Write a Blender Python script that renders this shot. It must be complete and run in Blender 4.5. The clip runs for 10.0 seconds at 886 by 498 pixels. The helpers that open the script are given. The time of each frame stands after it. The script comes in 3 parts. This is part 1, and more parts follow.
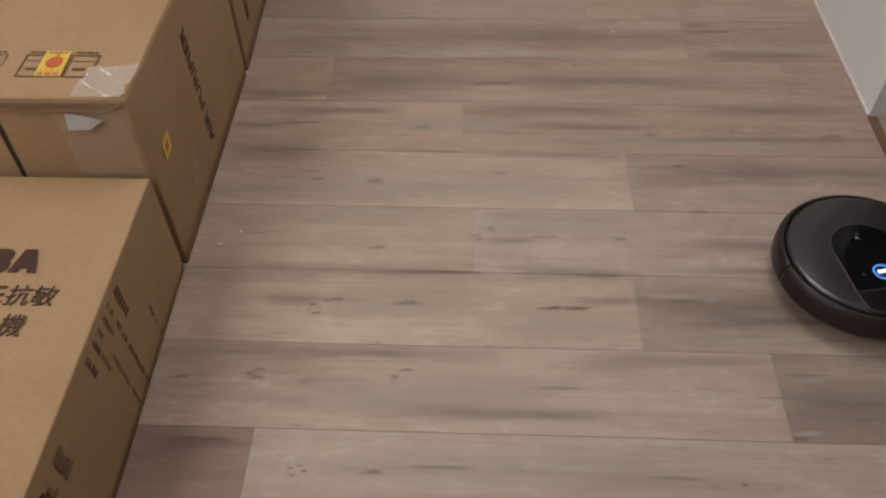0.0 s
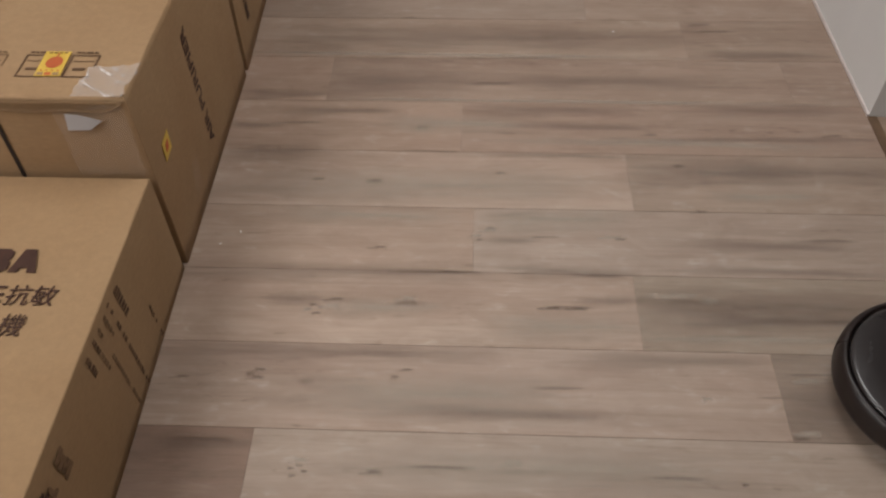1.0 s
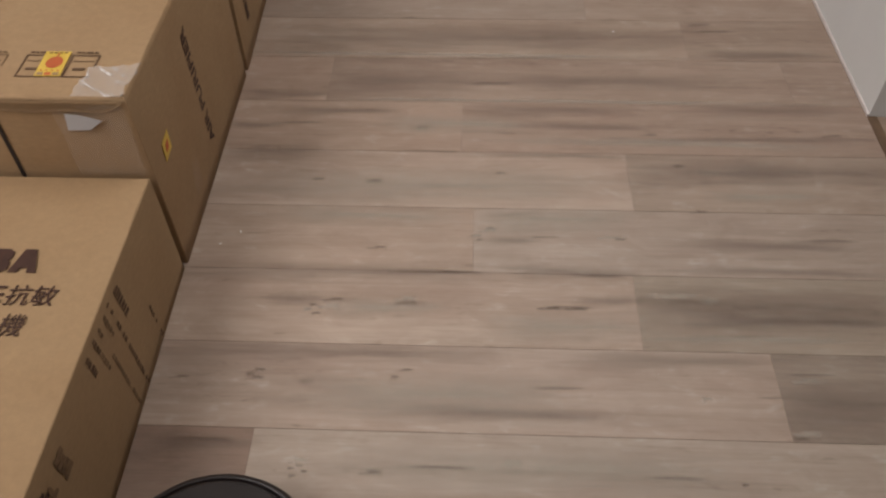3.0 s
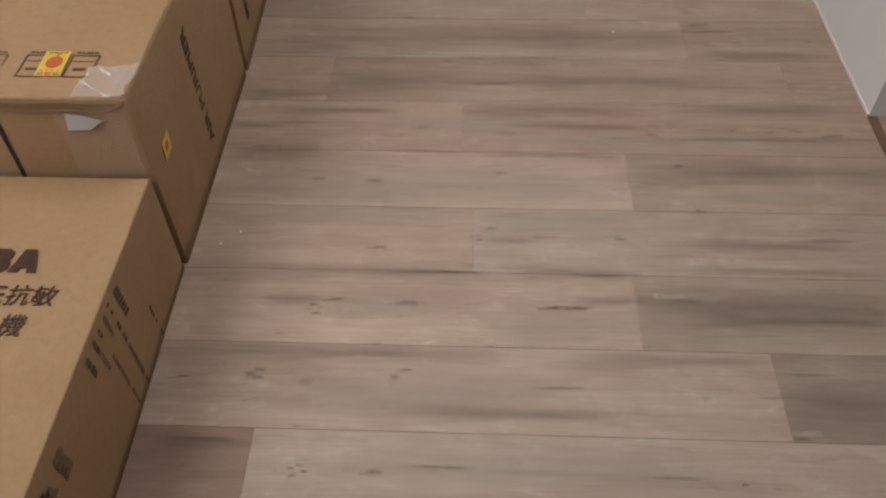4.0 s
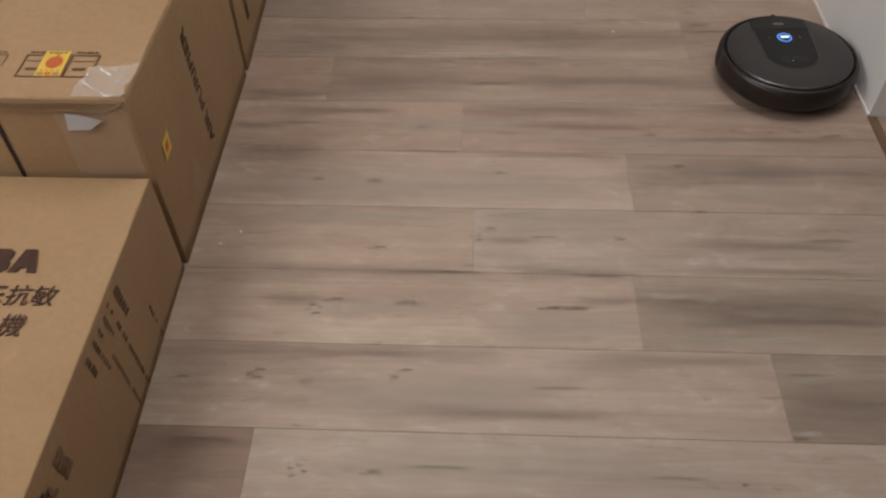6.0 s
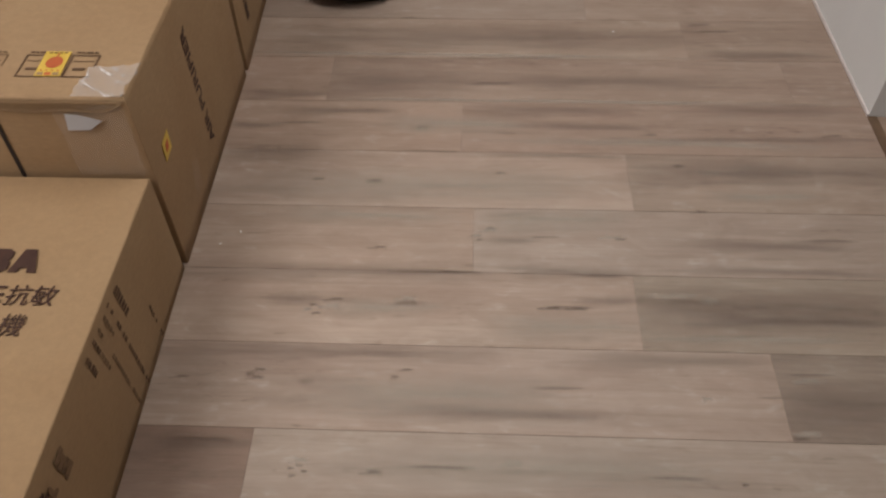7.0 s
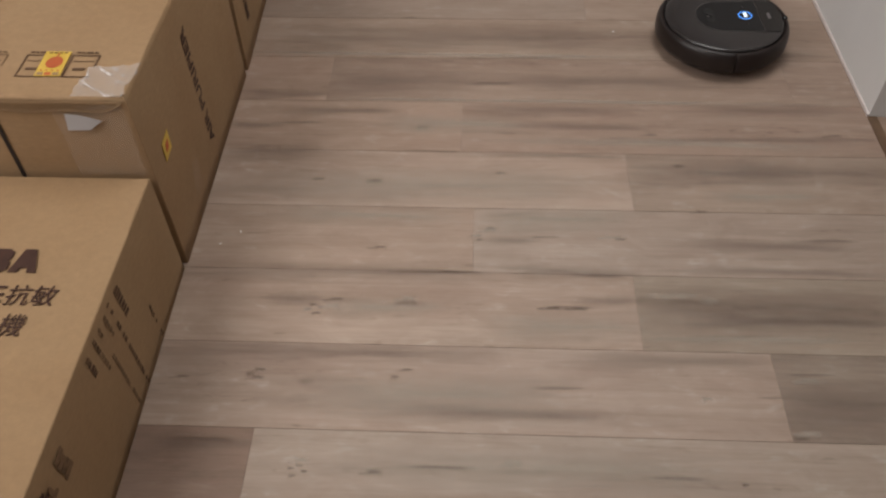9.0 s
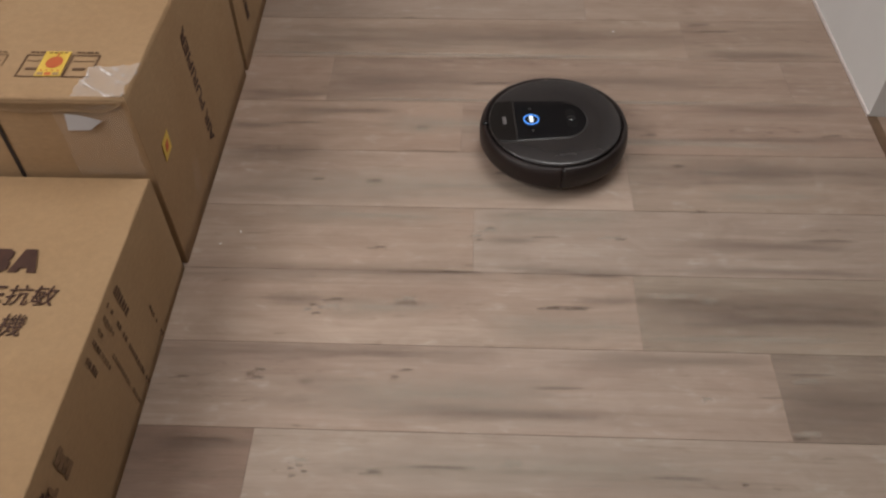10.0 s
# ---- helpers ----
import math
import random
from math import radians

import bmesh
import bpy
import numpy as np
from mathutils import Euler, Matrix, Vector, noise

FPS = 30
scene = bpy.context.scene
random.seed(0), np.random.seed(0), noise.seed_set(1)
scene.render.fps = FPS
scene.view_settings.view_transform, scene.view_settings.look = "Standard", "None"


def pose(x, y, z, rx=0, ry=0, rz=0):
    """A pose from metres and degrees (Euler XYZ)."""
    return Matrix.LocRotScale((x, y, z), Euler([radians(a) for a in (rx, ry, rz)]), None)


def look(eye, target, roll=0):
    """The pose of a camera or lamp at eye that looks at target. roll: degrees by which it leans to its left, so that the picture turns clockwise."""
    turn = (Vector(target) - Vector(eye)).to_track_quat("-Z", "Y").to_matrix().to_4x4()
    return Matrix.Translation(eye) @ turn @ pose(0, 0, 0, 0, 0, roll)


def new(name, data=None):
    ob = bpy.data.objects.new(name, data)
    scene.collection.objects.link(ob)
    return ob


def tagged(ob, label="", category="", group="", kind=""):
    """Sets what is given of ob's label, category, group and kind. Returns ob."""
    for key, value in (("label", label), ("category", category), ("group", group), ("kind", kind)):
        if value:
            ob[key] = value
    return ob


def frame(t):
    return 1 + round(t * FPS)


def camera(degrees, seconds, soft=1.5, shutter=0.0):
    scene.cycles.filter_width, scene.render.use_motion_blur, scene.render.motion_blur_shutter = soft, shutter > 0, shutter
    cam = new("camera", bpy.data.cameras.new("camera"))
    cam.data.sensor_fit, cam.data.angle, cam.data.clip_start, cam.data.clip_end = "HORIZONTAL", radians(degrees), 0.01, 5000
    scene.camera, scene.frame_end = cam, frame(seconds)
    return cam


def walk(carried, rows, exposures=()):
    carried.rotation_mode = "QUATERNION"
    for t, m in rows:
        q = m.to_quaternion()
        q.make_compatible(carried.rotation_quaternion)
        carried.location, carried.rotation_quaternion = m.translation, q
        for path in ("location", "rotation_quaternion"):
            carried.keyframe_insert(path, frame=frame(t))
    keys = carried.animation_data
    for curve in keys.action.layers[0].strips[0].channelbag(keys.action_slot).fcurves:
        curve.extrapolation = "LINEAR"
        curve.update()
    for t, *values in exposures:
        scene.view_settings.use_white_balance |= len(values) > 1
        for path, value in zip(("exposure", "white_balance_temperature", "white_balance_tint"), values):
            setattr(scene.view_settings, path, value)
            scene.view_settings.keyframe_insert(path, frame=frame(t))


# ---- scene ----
EYE = Vector((0.0, 0.0, 1.300))
YAW, DOWN, ROLL = radians(-3.09), radians(48.42), -1.21
AHEAD = Vector((math.sin(YAW) * math.cos(DOWN), math.cos(YAW) * math.cos(DOWN), -math.sin(DOWN)))
cam = camera(56.31, 10.0, soft=2.3)
walk(cam, [(0.0, look(EYE, EYE + AHEAD, ROLL)), (10.0, look(EYE, EYE + AHEAD, ROLL))])

# ---- light: closed room, two unseen ceiling panels and an added next-room fill ----
world = bpy.data.worlds.new("room_world")
scene.world = world
world.use_nodes = True
world.node_tree.nodes["Background"].inputs[0].default_value = (0.9, 0.95, 1.0, 1)
world.node_tree.nodes["Background"].inputs[1].default_value = 0.05


def area_lamp(name, m, sx, sy, power, colour):
    d = bpy.data.lights.new(name, "AREA")
    d.shape, d.size, d.size_y, d.energy, d.color = "RECTANGLE", sx, sy, power, colour
    ob = new(name, d)
    ob.matrix_world = m
    return ob


WEST_LAMP, LAMP, NEXT_FILL = (-2.40, 0.00), (0.35, 1.75), (1.75, 1.30)
area_lamp("west_ceiling_lamp", pose(*WEST_LAMP, 2.44), 2.0, 2.0, 65, (1.0, 0.99, 0.99))
area_lamp("ceiling_lamp", pose(*LAMP, 2.44), 1.0, 1.0, 19.5, (1.0, 0.99, 0.99))
# weak fill added beyond the doorway, no known fixture there
area_lamp("next_room_lamp", pose(*NEXT_FILL, 2.44), 0.6, 0.6, 1.0, (1.0, 0.98, 0.95))
scene.view_settings.exposure = 0.0


# ---- materials ----
class Nodes:
    """Short hand for node materials."""

    def __init__(self, name):
        self.mat = bpy.data.materials.new(name)
        self.mat.use_nodes = True
        self.t = self.mat.node_tree
        self.b = self.t.nodes["Principled BSDF"]

    def add(self, kind, **props):
        n = self.t.nodes.new(kind)
        for k, v in props.items():
            if k == "operation":
                n.operation = v
            elif k == "data_type":
                n.data_type = v
            elif k == "blend_type":
                n.blend_type = v
            elif k == "gradient_type":
                n.gradient_type = v
        return n

    def put(self, socket, value):
        if isinstance(value, bpy.types.NodeSocket):
            self.t.links.new(value, socket)
        elif isinstance(value, (tuple, list)) and len(value) == 3 and socket.type == "RGBA":
            socket.default_value = (*value, 1)
        else:
            socket.default_value = value

    def math(self, op, a, b=0.0, c=0.0):
        n = self.add("ShaderNodeMath", operation=op)
        for s, v in zip(n.inputs, (a, b, c)):
            self.put(s, v)
        return n.outputs[0]

    def vec(self, op, a, b):
        n = self.add("ShaderNodeVectorMath", operation=op)
        self.put(n.inputs[0], a)
        self.put(n.inputs[1], b)
        return n.outputs[0]

    def noise(self, v, scale, detail=3.0, rough=0.55, distort=0.0):
        n = self.add("ShaderNodeTexNoise")
        self.put(n.inputs["Vector"], v)
        for k, x in (("Scale", scale), ("Detail", detail), ("Roughness", rough), ("Distortion", distort)):
            n.inputs[k].default_value = x
        return n.outputs["Fac"]

    def ramp(self, f, stops):
        n = self.add("ShaderNodeValToRGB")
        self.put(n.inputs[0], f)
        e = n.color_ramp.elements
        while len(e) < len(stops):
            e.new(0.5)
        for el, (p, c) in zip(e, stops):
            el.position = p
            el.color = (c, c, c, 1) if isinstance(c, (int, float)) else (*c, 1)
        return n.outputs[0]

    def mix(self, f, a, b, how="MIX"):
        n = self.add("ShaderNodeMix", data_type="RGBA", blend_type=how)
        self.put(n.inputs[0], f)
        self.put(n.inputs[6], a)
        self.put(n.inputs[7], b)
        return n.outputs[2]

    def bump(self, f, strength, distance):
        n = self.add("ShaderNodeBump")
        n.inputs["Strength"].default_value = strength
        n.inputs["Distance"].default_value = distance
        self.put(n.inputs["Height"], f)
        self.put(self.b.inputs["Normal"], n.outputs[0])

    def set(self, **k):
        for name, v in k.items():
            self.put(self.b.inputs[name.replace("_", " ")], v)
        return self.mat

    def coords(self):
        return self.add("ShaderNodeTexCoord").outputs["Object"]


def plank_material():
    m = Nodes("wood_plank")
    info = m.add("ShaderNodeObjectInfo")
    rnd = info.outputs["Random"]
    shift = m.math("MULTIPLY", rnd, 61.0)
    comb = m.add("ShaderNodeCombineXYZ")
    for s in comb.inputs:
        m.put(s, shift)
    v = m.vec("ADD", m.coords(), comb.outputs[0])
    broad = m.noise(m.vec("MULTIPLY", v, (1.1, 9.0, 1.0)), 1.0, 3.0, 0.5, 0.4)
    streak = m.noise(m.vec("MULTIPLY", v, (1.4, 24.0, 1.0)), 1.0, 5.0, 0.6, 0.8)
    fine = m.noise(m.vec("MULTIPLY", v, (9.0, 190.0, 1.0)), 1.0, 4.0, 0.65, 0.3)
    fleck = m.noise(m.vec("MULTIPLY", v, (7.0, 60.0, 1.0)), 1.0, 3.0, 0.6, 1.2)
    mid = m.noise(m.vec("MULTIPLY", v, (3.5, 85.0, 1.0)), 1.0, 5.0, 0.7, 0.6)
    wash = m.noise(m.vec("MULTIPLY", v, (4.0, 18.0, 1.0)), 1.0, 4.0, 0.6, 0.6)
    tone = m.mix(m.ramp(broad, [(0.30, 0.0), (0.68, 1.0)]), (0.275, 0.212, 0.168), (0.385, 0.313, 0.256))
    pink = m.mix(m.math("MULTIPLY", wash, 0.6), tone, (0.37, 0.265, 0.215))
    dark = m.mix(m.ramp(streak, [(0.30, 0.20), (0.50, 0.0)]), pink, (0.155, 0.112, 0.084))
    pale = m.mix(m.ramp(streak, [(0.58, 0.0), (0.78, 0.30)]), dark, (0.46, 0.39, 0.325))
    knot = m.mix(m.ramp(fleck, [(0.20, 0.5), (0.26, 0.0)]), pale, (0.09, 0.06, 0.043))
    grain = m.ramp(fine, [(0.3, 0.92), (0.7, 1.06)])
    col = m.mix(1.0, knot, grain, "MULTIPLY")
    col = m.mix(1.0, col, m.ramp(mid, [(0.30, (0.94, 0.93, 0.92)), (0.50, (1.0, 1.0, 1.0)), (0.72, (1.03, 1.03, 1.03))]), "MULTIPLY")
    cloud = m.noise(m.vec("MULTIPLY", v, (7.0, 15.0, 1.0)), 1.0, 5.0, 0.65, 1.0)
    col = m.mix(1.0, col, m.ramp(cloud, [(0.28, (0.90, 0.88, 0.87)), (0.50, (1.0, 1.0, 1.0)), (0.74, (1.07, 1.08, 1.08))]), "MULTIPLY")
    smudge = m.noise(m.vec("MULTIPLY", v, (24.0, 60.0, 1.0)), 1.0, 2.0, 0.5, 0.3)
    col = m.mix(m.math("MULTIPLY", m.ramp(smudge, [(0.54, 0.0), (0.76, 0.5)]), m.ramp(cloud, [(0.46, 0.0), (0.62, 0.8)])), col, (0.50, 0.45, 0.40))
    col = m.mix(m.math("MULTIPLY", m.ramp(smudge, [(0.27, 0.8), (0.40, 0.0)]), m.ramp(streak, [(0.36, 0.6), (0.5, 0.0)])), col, (0.14, 0.10, 0.075))
    col = m.mix(1.0, col, info.outputs["Color"], "MULTIPLY")
    m.bump(m.math("ADD", m.math("MULTIPLY", fine, 0.5), streak), 0.18, 0.0006)
    return m.set(Base_Color=col, Roughness=m.ramp(streak, [(0.3, 0.60), (0.7, 0.47)]), Specular_IOR_Level=0.36)


def cardboard_material(name, base, dark):
    m = Nodes(name)
    v = m.coords()
    big = m.noise(v, 3.5, 4.0, 0.6, 0.5)
    fib = m.noise(m.vec("MULTIPLY", v, (60.0, 60.0, 140.0)), 1.0, 4.0, 0.7)
    flute = m.noise(m.vec("MULTIPLY", v, (1.0, 160.0, 1.0)), 1.0, 1.0, 0.4)
    scuff = m.noise(m.vec("MULTIPLY", v, (9.0, 5.0, 22.0)), 1.0, 5.0, 0.7, 1.0)
    c = m.mix(m.ramp(big, [(0.35, 0.0), (0.65, 1.0)]), base, dark)
    c = m.mix(m.ramp(scuff, [(0.62, 0.0), (0.80, 0.35)]), c, tuple(min(1.0, x * 1.35) for x in base))
    c = m.mix(1.0, c, m.ramp(fib, [(0.3, 0.92), (0.7, 1.06)]), "MULTIPLY")
    m.bump(m.math("ADD", m.math("MULTIPLY", flute, 0.8), m.math("MULTIPLY", big, 2.0)), 0.22, 0.0012)
    return m.set(Base_Color=c, Roughness=0.78, Specular_IOR_Level=0.25)


def painted(name, colour, rough=0.6, vary=0.12, scale=14.0, spec=0.4, bump=0.0, metal=0.0):
    m = Nodes(name)
    v = m.coords()
    n = m.noise(v, scale, 4.0, 0.6, 0.3)
    f = m.noise(v, scale * 16, 3.0, 0.6)
    c = m.mix(1.0, colour, m.ramp(n, [(0.3, 1.0 - vary), (0.7, 1.0 + vary * 0.6)]), "MULTIPLY")
    if bump:
        m.bump(f, bump, 0.0006)
    r = m.ramp(n, [(0.3, max(0.0, rough - 0.06)), (0.7, min(1.0, rough + 0.06))])
    return m.set(Base_Color=c, Roughness=r, Specular_IOR_Level=spec, Metallic=metal)


def soft_mark(name, colour, strength, size=1.0, ragged=3.0):
    """A stain or knot in the wood, thinning out at its rim; broad ones keep their width along most of their length."""
    m = Nodes(name)
    g = m.add("ShaderNodeTexCoord").outputs["Generated"]
    v = m.vec("MULTIPLY", m.vec("SUBTRACT", g, (0.5, 0.5, 0.5)), (2.0, 2.0, 0.0))
    sep = m.add("ShaderNodeSeparateXYZ")
    m.put(sep.inputs[0], v)
    along = m.math("POWER", m.math("ABSOLUTE", sep.outputs[0]), 2.0 if size < 2 else 3.5)
    across = m.math("POWER", m.math("ABSOLUTE", sep.outputs[1]), 2.0)
    far = m.math("POWER", m.math("ADD", along, across), 0.5)
    n = m.noise(m.vec("MULTIPLY", m.coords(), (70.0 / size ** 1.6, 150.0 / size ** 0.6, 1.0)), 1.0, 3.0, 0.6, 0.5)
    d = m.math("ADD", far, m.math("MULTIPLY", m.math("SUBTRACT", n, 0.5), ragged))
    a = m.ramp(d, [(0.0, strength), (0.35, strength * 0.6), (0.75, strength * 0.15), (1.0, 0.0)])
    return m.set(Base_Color=colour, Roughness=0.6, Alpha=a, Specular_IOR_Level=0.2)


def glowing(name, colour, power):
    m = Nodes(name)
    return m.set(Base_Color=(0.02, 0.02, 0.02), Emission_Color=colour, Emission_Strength=power)


def clear_tape(name, low_alpha, glint_alpha, bump):
    m = Nodes(name)
    v = m.coords()
    n = m.noise(m.vec("MULTIPLY", v, (34.0, 12.0, 9.0)), 1.0, 3.0, 0.6, 1.2)
    # pale, denser streaks paint the highlights along the film's wrinkles
    a = m.ramp(n, [(0.40, low_alpha), (0.56, low_alpha * 1.5), (0.66, glint_alpha)])
    m.bump(n, bump, 0.004)
    return m.set(Base_Color=(0.74, 0.69, 0.66), Roughness=0.18, Alpha=a, Specular_IOR_Level=0.6)


M_PLANK = plank_material()
M_SUB = painted("floor_joint", (0.09, 0.068, 0.052), 0.9)
M_KNOT = soft_mark("wood_knot", (0.125, 0.082, 0.058), 0.42)
M_PALE = soft_mark("wood_pale_fleck", (0.55, 0.48, 0.40), 0.50)
M_BAND = soft_mark("wood_dark_figure", (0.190, 0.140, 0.112), 0.30, 6.0, 1.6)
M_GLEAM = soft_mark("wood_light_figure", (0.46, 0.395, 0.325), 0.45, 6.0, 1.3)
M_LINE = soft_mark("wood_dark_line", (0.125, 0.085, 0.064), 0.28, 3.0, 2.0)
M_WALL = painted("wall_paint", (0.66, 0.65, 0.64), 0.75, 0.04, 3.0, 0.3, 0.12)
M_CAULK = painted("pale_sealant", (0.60, 0.54, 0.51), 0.5, 0.1, 30.0)
# dark colour stands for the next room's dimness and cuts its bounce light
M_DIM = painted("next_room_gloom", (0.16, 0.13, 0.11), 0.8, 0.06, 3.0, 0.3)
M_CEIL = painted("ceiling_paint", (0.8, 0.8, 0.79), 0.85, 0.03, 3.0, 0.2)
M_STRIP = painted("threshold_wood", (0.14, 0.085, 0.05), 0.5, 0.25, 20.0)
M_CARD = cardboard_material("cardboard_kraft", (0.312, 0.203, 0.110), (0.284, 0.180, 0.095))
M_CARD_OLD = cardboard_material("cardboard_worn", (0.312, 0.203, 0.111), (0.278, 0.173, 0.091))
M_INK = painted("brown_ink", (0.056, 0.026, 0.018), 0.7, 0.3, 40.0, 0.25)
M_DARK = painted("slot_shade", (0.02, 0.011, 0.006), 0.9)
M_INK_MID = painted("brown_ink_medium", (0.115, 0.064, 0.038), 0.75, 0.35, 60.0, 0.2)
M_INK_PALE = painted("brown_ink_thin", (0.175, 0.105, 0.058), 0.75, 0.35, 60.0, 0.2)
M_TAPE = clear_tape("crumpled_clear_tape", 0.20, 0.85, 0.8)
M_TAPE_FLAT = clear_tape("flat_clear_tape", 0.05, 0.10, 0.03)
M_PAPER = painted("white_paper", (0.41, 0.39, 0.39), 0.7, 0.08)
M_CRUMB = painted("white_crumb", (0.80, 0.78, 0.76), 0.7, 0.08)
M_YELLOW = painted("yellow_sticker", (0.58, 0.385, 0.065), 0.5, 0.12, 30.0)
M_RED = painted("red_print", (0.44, 0.10, 0.035), 0.55, 0.2, 30.0)
M_BLACK = painted("bumper_black_plastic", (0.017, 0.0108, 0.0098), 0.46, 0.2, 9.0, 0.30, 0.25)
M_SHELL = painted("shell_black_plastic", (0.016, 0.0108, 0.0098), 0.38, 0.2, 9.0, 0.38, 0.15)
M_TOP = painted("charcoal_top_plastic", (0.024, 0.0205, 0.0205), 0.22, 0.08, 7.0, 0.60, 0.05)
M_COVER = painted("black_cover_plastic", (0.009, 0.0075, 0.007), 0.20, 0.1, 6.0, 0.42)
M_LENS = painted("dark_glass", (0.003, 0.003, 0.004), 0.06, 0.05, 6.0, 0.6)
M_GLOSS = painted("piano_black_plastic", (0.0040, 0.0040, 0.005), 0.12, 0.1, 6.0, 0.42)
M_TRIM = painted("grey_trim", (0.045, 0.042, 0.042), 0.20, 0.1, 14.0, 0.6)
M_BADGE = painted("silver_badge", (0.13, 0.12, 0.12), 0.4, 0.2)
M_RUBBER = painted("black_rubber", (0.012, 0.012, 0.012), 0.8)
M_BLUE = glowing("blue_ring_light", (0.07, 0.32, 1.0), 1.15)
M_WHITE_LED = glowing("white_bar_light", (0.80, 0.90, 1.0), 1.3)
M_PANEL = glowing("lamp_diffuser", (1.0, 0.92, 0.84), 2.0)


# ---- mesh helpers ----
def mesh_of(bm, material, name, smooth=False):
    me = bpy.data.meshes.new(name)
    bmesh.ops.recalc_face_normals(bm, faces=bm.faces)
    if smooth:
        for f in bm.faces:
            f.smooth = True
    bm.to_mesh(me)
    bm.free()
    me.materials.append(material)
    return me


def part(name, bm, material, parent=None, label="", smooth=False):
    ob = new(name, mesh_of(bm, material, name, smooth) if isinstance(bm, bmesh.types.BMesh) else bm)
    if parent:
        ob.parent = parent
    return tagged(ob, label) if label else ob


def block(x0, x1, y0, y1, z0, z1, bevel=0.0, segments=2):
    bm = bmesh.new()
    bmesh.ops.create_cube(bm, size=1.0)
    for v in bm.verts:
        v.co = Vector((x0 + (v.co.x + 0.5) * (x1 - x0), y0 + (v.co.y + 0.5) * (y1 - y0), z0 + (v.co.z + 0.5) * (z1 - z0)))
    if bevel:
        bmesh.ops.bevel(bm, geom=bm.edges[:], offset=bevel, segments=segments, affect="EDGES", profile=0.6)
    return bm


def prism(points, z0, z1, bevel=0.0):
    """A flat outline in x and y, given a thickness."""
    bm = bmesh.new()
    f = bm.faces.new([bm.verts.new((x, y, z0)) for x, y in points])
    r = bmesh.ops.extrude_face_region(bm, geom=[f])
    top = [g for g in r["geom"] if isinstance(g, bmesh.types.BMVert)]
    bmesh.ops.translate(bm, verts=top, vec=(0, 0, z1 - z0))
    if bevel:
        edges = [e for e in bm.edges if all(v.co.z > (z0 + z1) / 2 for v in e.verts)]
        bmesh.ops.bevel(bm, geom=edges, offset=bevel, segments=2, affect="EDGES", profile=0.6)
    return bm


def turned(profile, a0=0.0, a1=360.0, steps=96):
    """Radius and height pairs swept about z from a0 to a1 degrees."""
    bm = bmesh.new()
    full = abs(a1 - a0) >= 360
    rings = []
    for i in range(steps if full else steps + 1):
        a = radians(a0 + (a1 - a0) * i / steps)
        rings.append([bm.verts.new((r * math.cos(a), r * math.sin(a), z)) for r, z in profile])
    n = len(rings)
    for i in range(n if full else n - 1):
        p, q = rings[i], rings[(i + 1) % n]
        for j in range(len(profile) - 1):
            bm.faces.new((p[j], q[j], q[j + 1], p[j + 1]))
    if not full:
        for ring in (rings[0], rings[-1]):
            if len(ring) > 2:
                bm.faces.new(ring)
    bmesh.ops.remove_doubles(bm, verts=bm.verts, dist=1e-6)
    return bm


def moved(bm, m):
    bmesh.ops.transform(bm, matrix=m, verts=bm.verts)
    return bm


def text_mesh(body, size, material, shear=0.0, thick=0.0, bold=0.0):
    cu = bpy.data.curves.new("lettering", "FONT")
    cu.body, cu.size, cu.shear, cu.extrude, cu.offset = body, size, shear, thick, bold
    ob = bpy.data.objects.new("lettering", cu)
    scene.collection.objects.link(ob)
    me = bpy.data.meshes.new_from_object(ob.evaluated_get(bpy.context.evaluated_depsgraph_get()))
    bpy.data.objects.remove(ob)
    me.materials.clear()
    me.materials.append(material)
    return me


# ---- floor ----
ROW, LENGTH = 0.184, 1.162
X_WEST, X_EAST, Y_SOUTH, Y_NORTH, Z_TOP = -4.20, 2.40, -2.20, 4.60, 2.50
floor = tagged(part("floor", block(X_WEST, X_EAST, Y_SOUTH, Y_NORTH, -0.06, -0.006), M_SUB),
               "weathered grey-brown oak plank floor, laid lengthwise across the room", "floor", kind="structure")

# ---- walls and ceiling ----
def wall(name, label, *b, paint=None):
    return tagged(part(name, block(*b), paint or M_WALL), label, "wall", kind="structure")


X_WALL, Y_END = 0.951, 1.606
wall("wall_east", "smooth white painted wall ending at a doorway", X_WALL, X_WALL + 0.11, Y_END, Y_NORTH, -0.004, Z_TOP)
wall("wall_east_far", "smooth white painted wall beside the doorway", X_WALL, X_WALL + 0.11, Y_SOUTH, -0.2, -0.004, Z_TOP)
wall("wall_east_head", "white painted wall above the doorway", X_WALL, X_WALL + 0.11, -0.2, Y_END, 2.1, Z_TOP)
wall("wall_west", "smooth white painted wall", X_WEST - 0.1, X_WEST, Y_SOUTH, Y_NORTH, -0.06, Z_TOP)
wall("wall_north", "smooth white painted wall", X_WEST - 0.1, X_EAST + 0.1, Y_NORTH, Y_NORTH + 0.1, -0.06, Z_TOP)
wall("wall_south", "smooth white painted wall", X_WEST - 0.1, X_EAST + 0.1, Y_SOUTH - 0.1, Y_SOUTH, -0.06, Z_TOP)
wall("wall_outer", "unseen wall of the next room, coloured dark to keep it dim", X_EAST, X_EAST + 0.1, Y_SOUTH, Y_NORTH, -0.06, Z_TOP, paint=M_DIM)
tagged(part("ceiling", block(X_WEST - 0.1, X_EAST + 0.1, Y_SOUTH - 0.1, Y_NORTH + 0.1, Z_TOP, Z_TOP + 0.1), M_CEIL),
       "plain white ceiling", "ceiling", kind="structure")
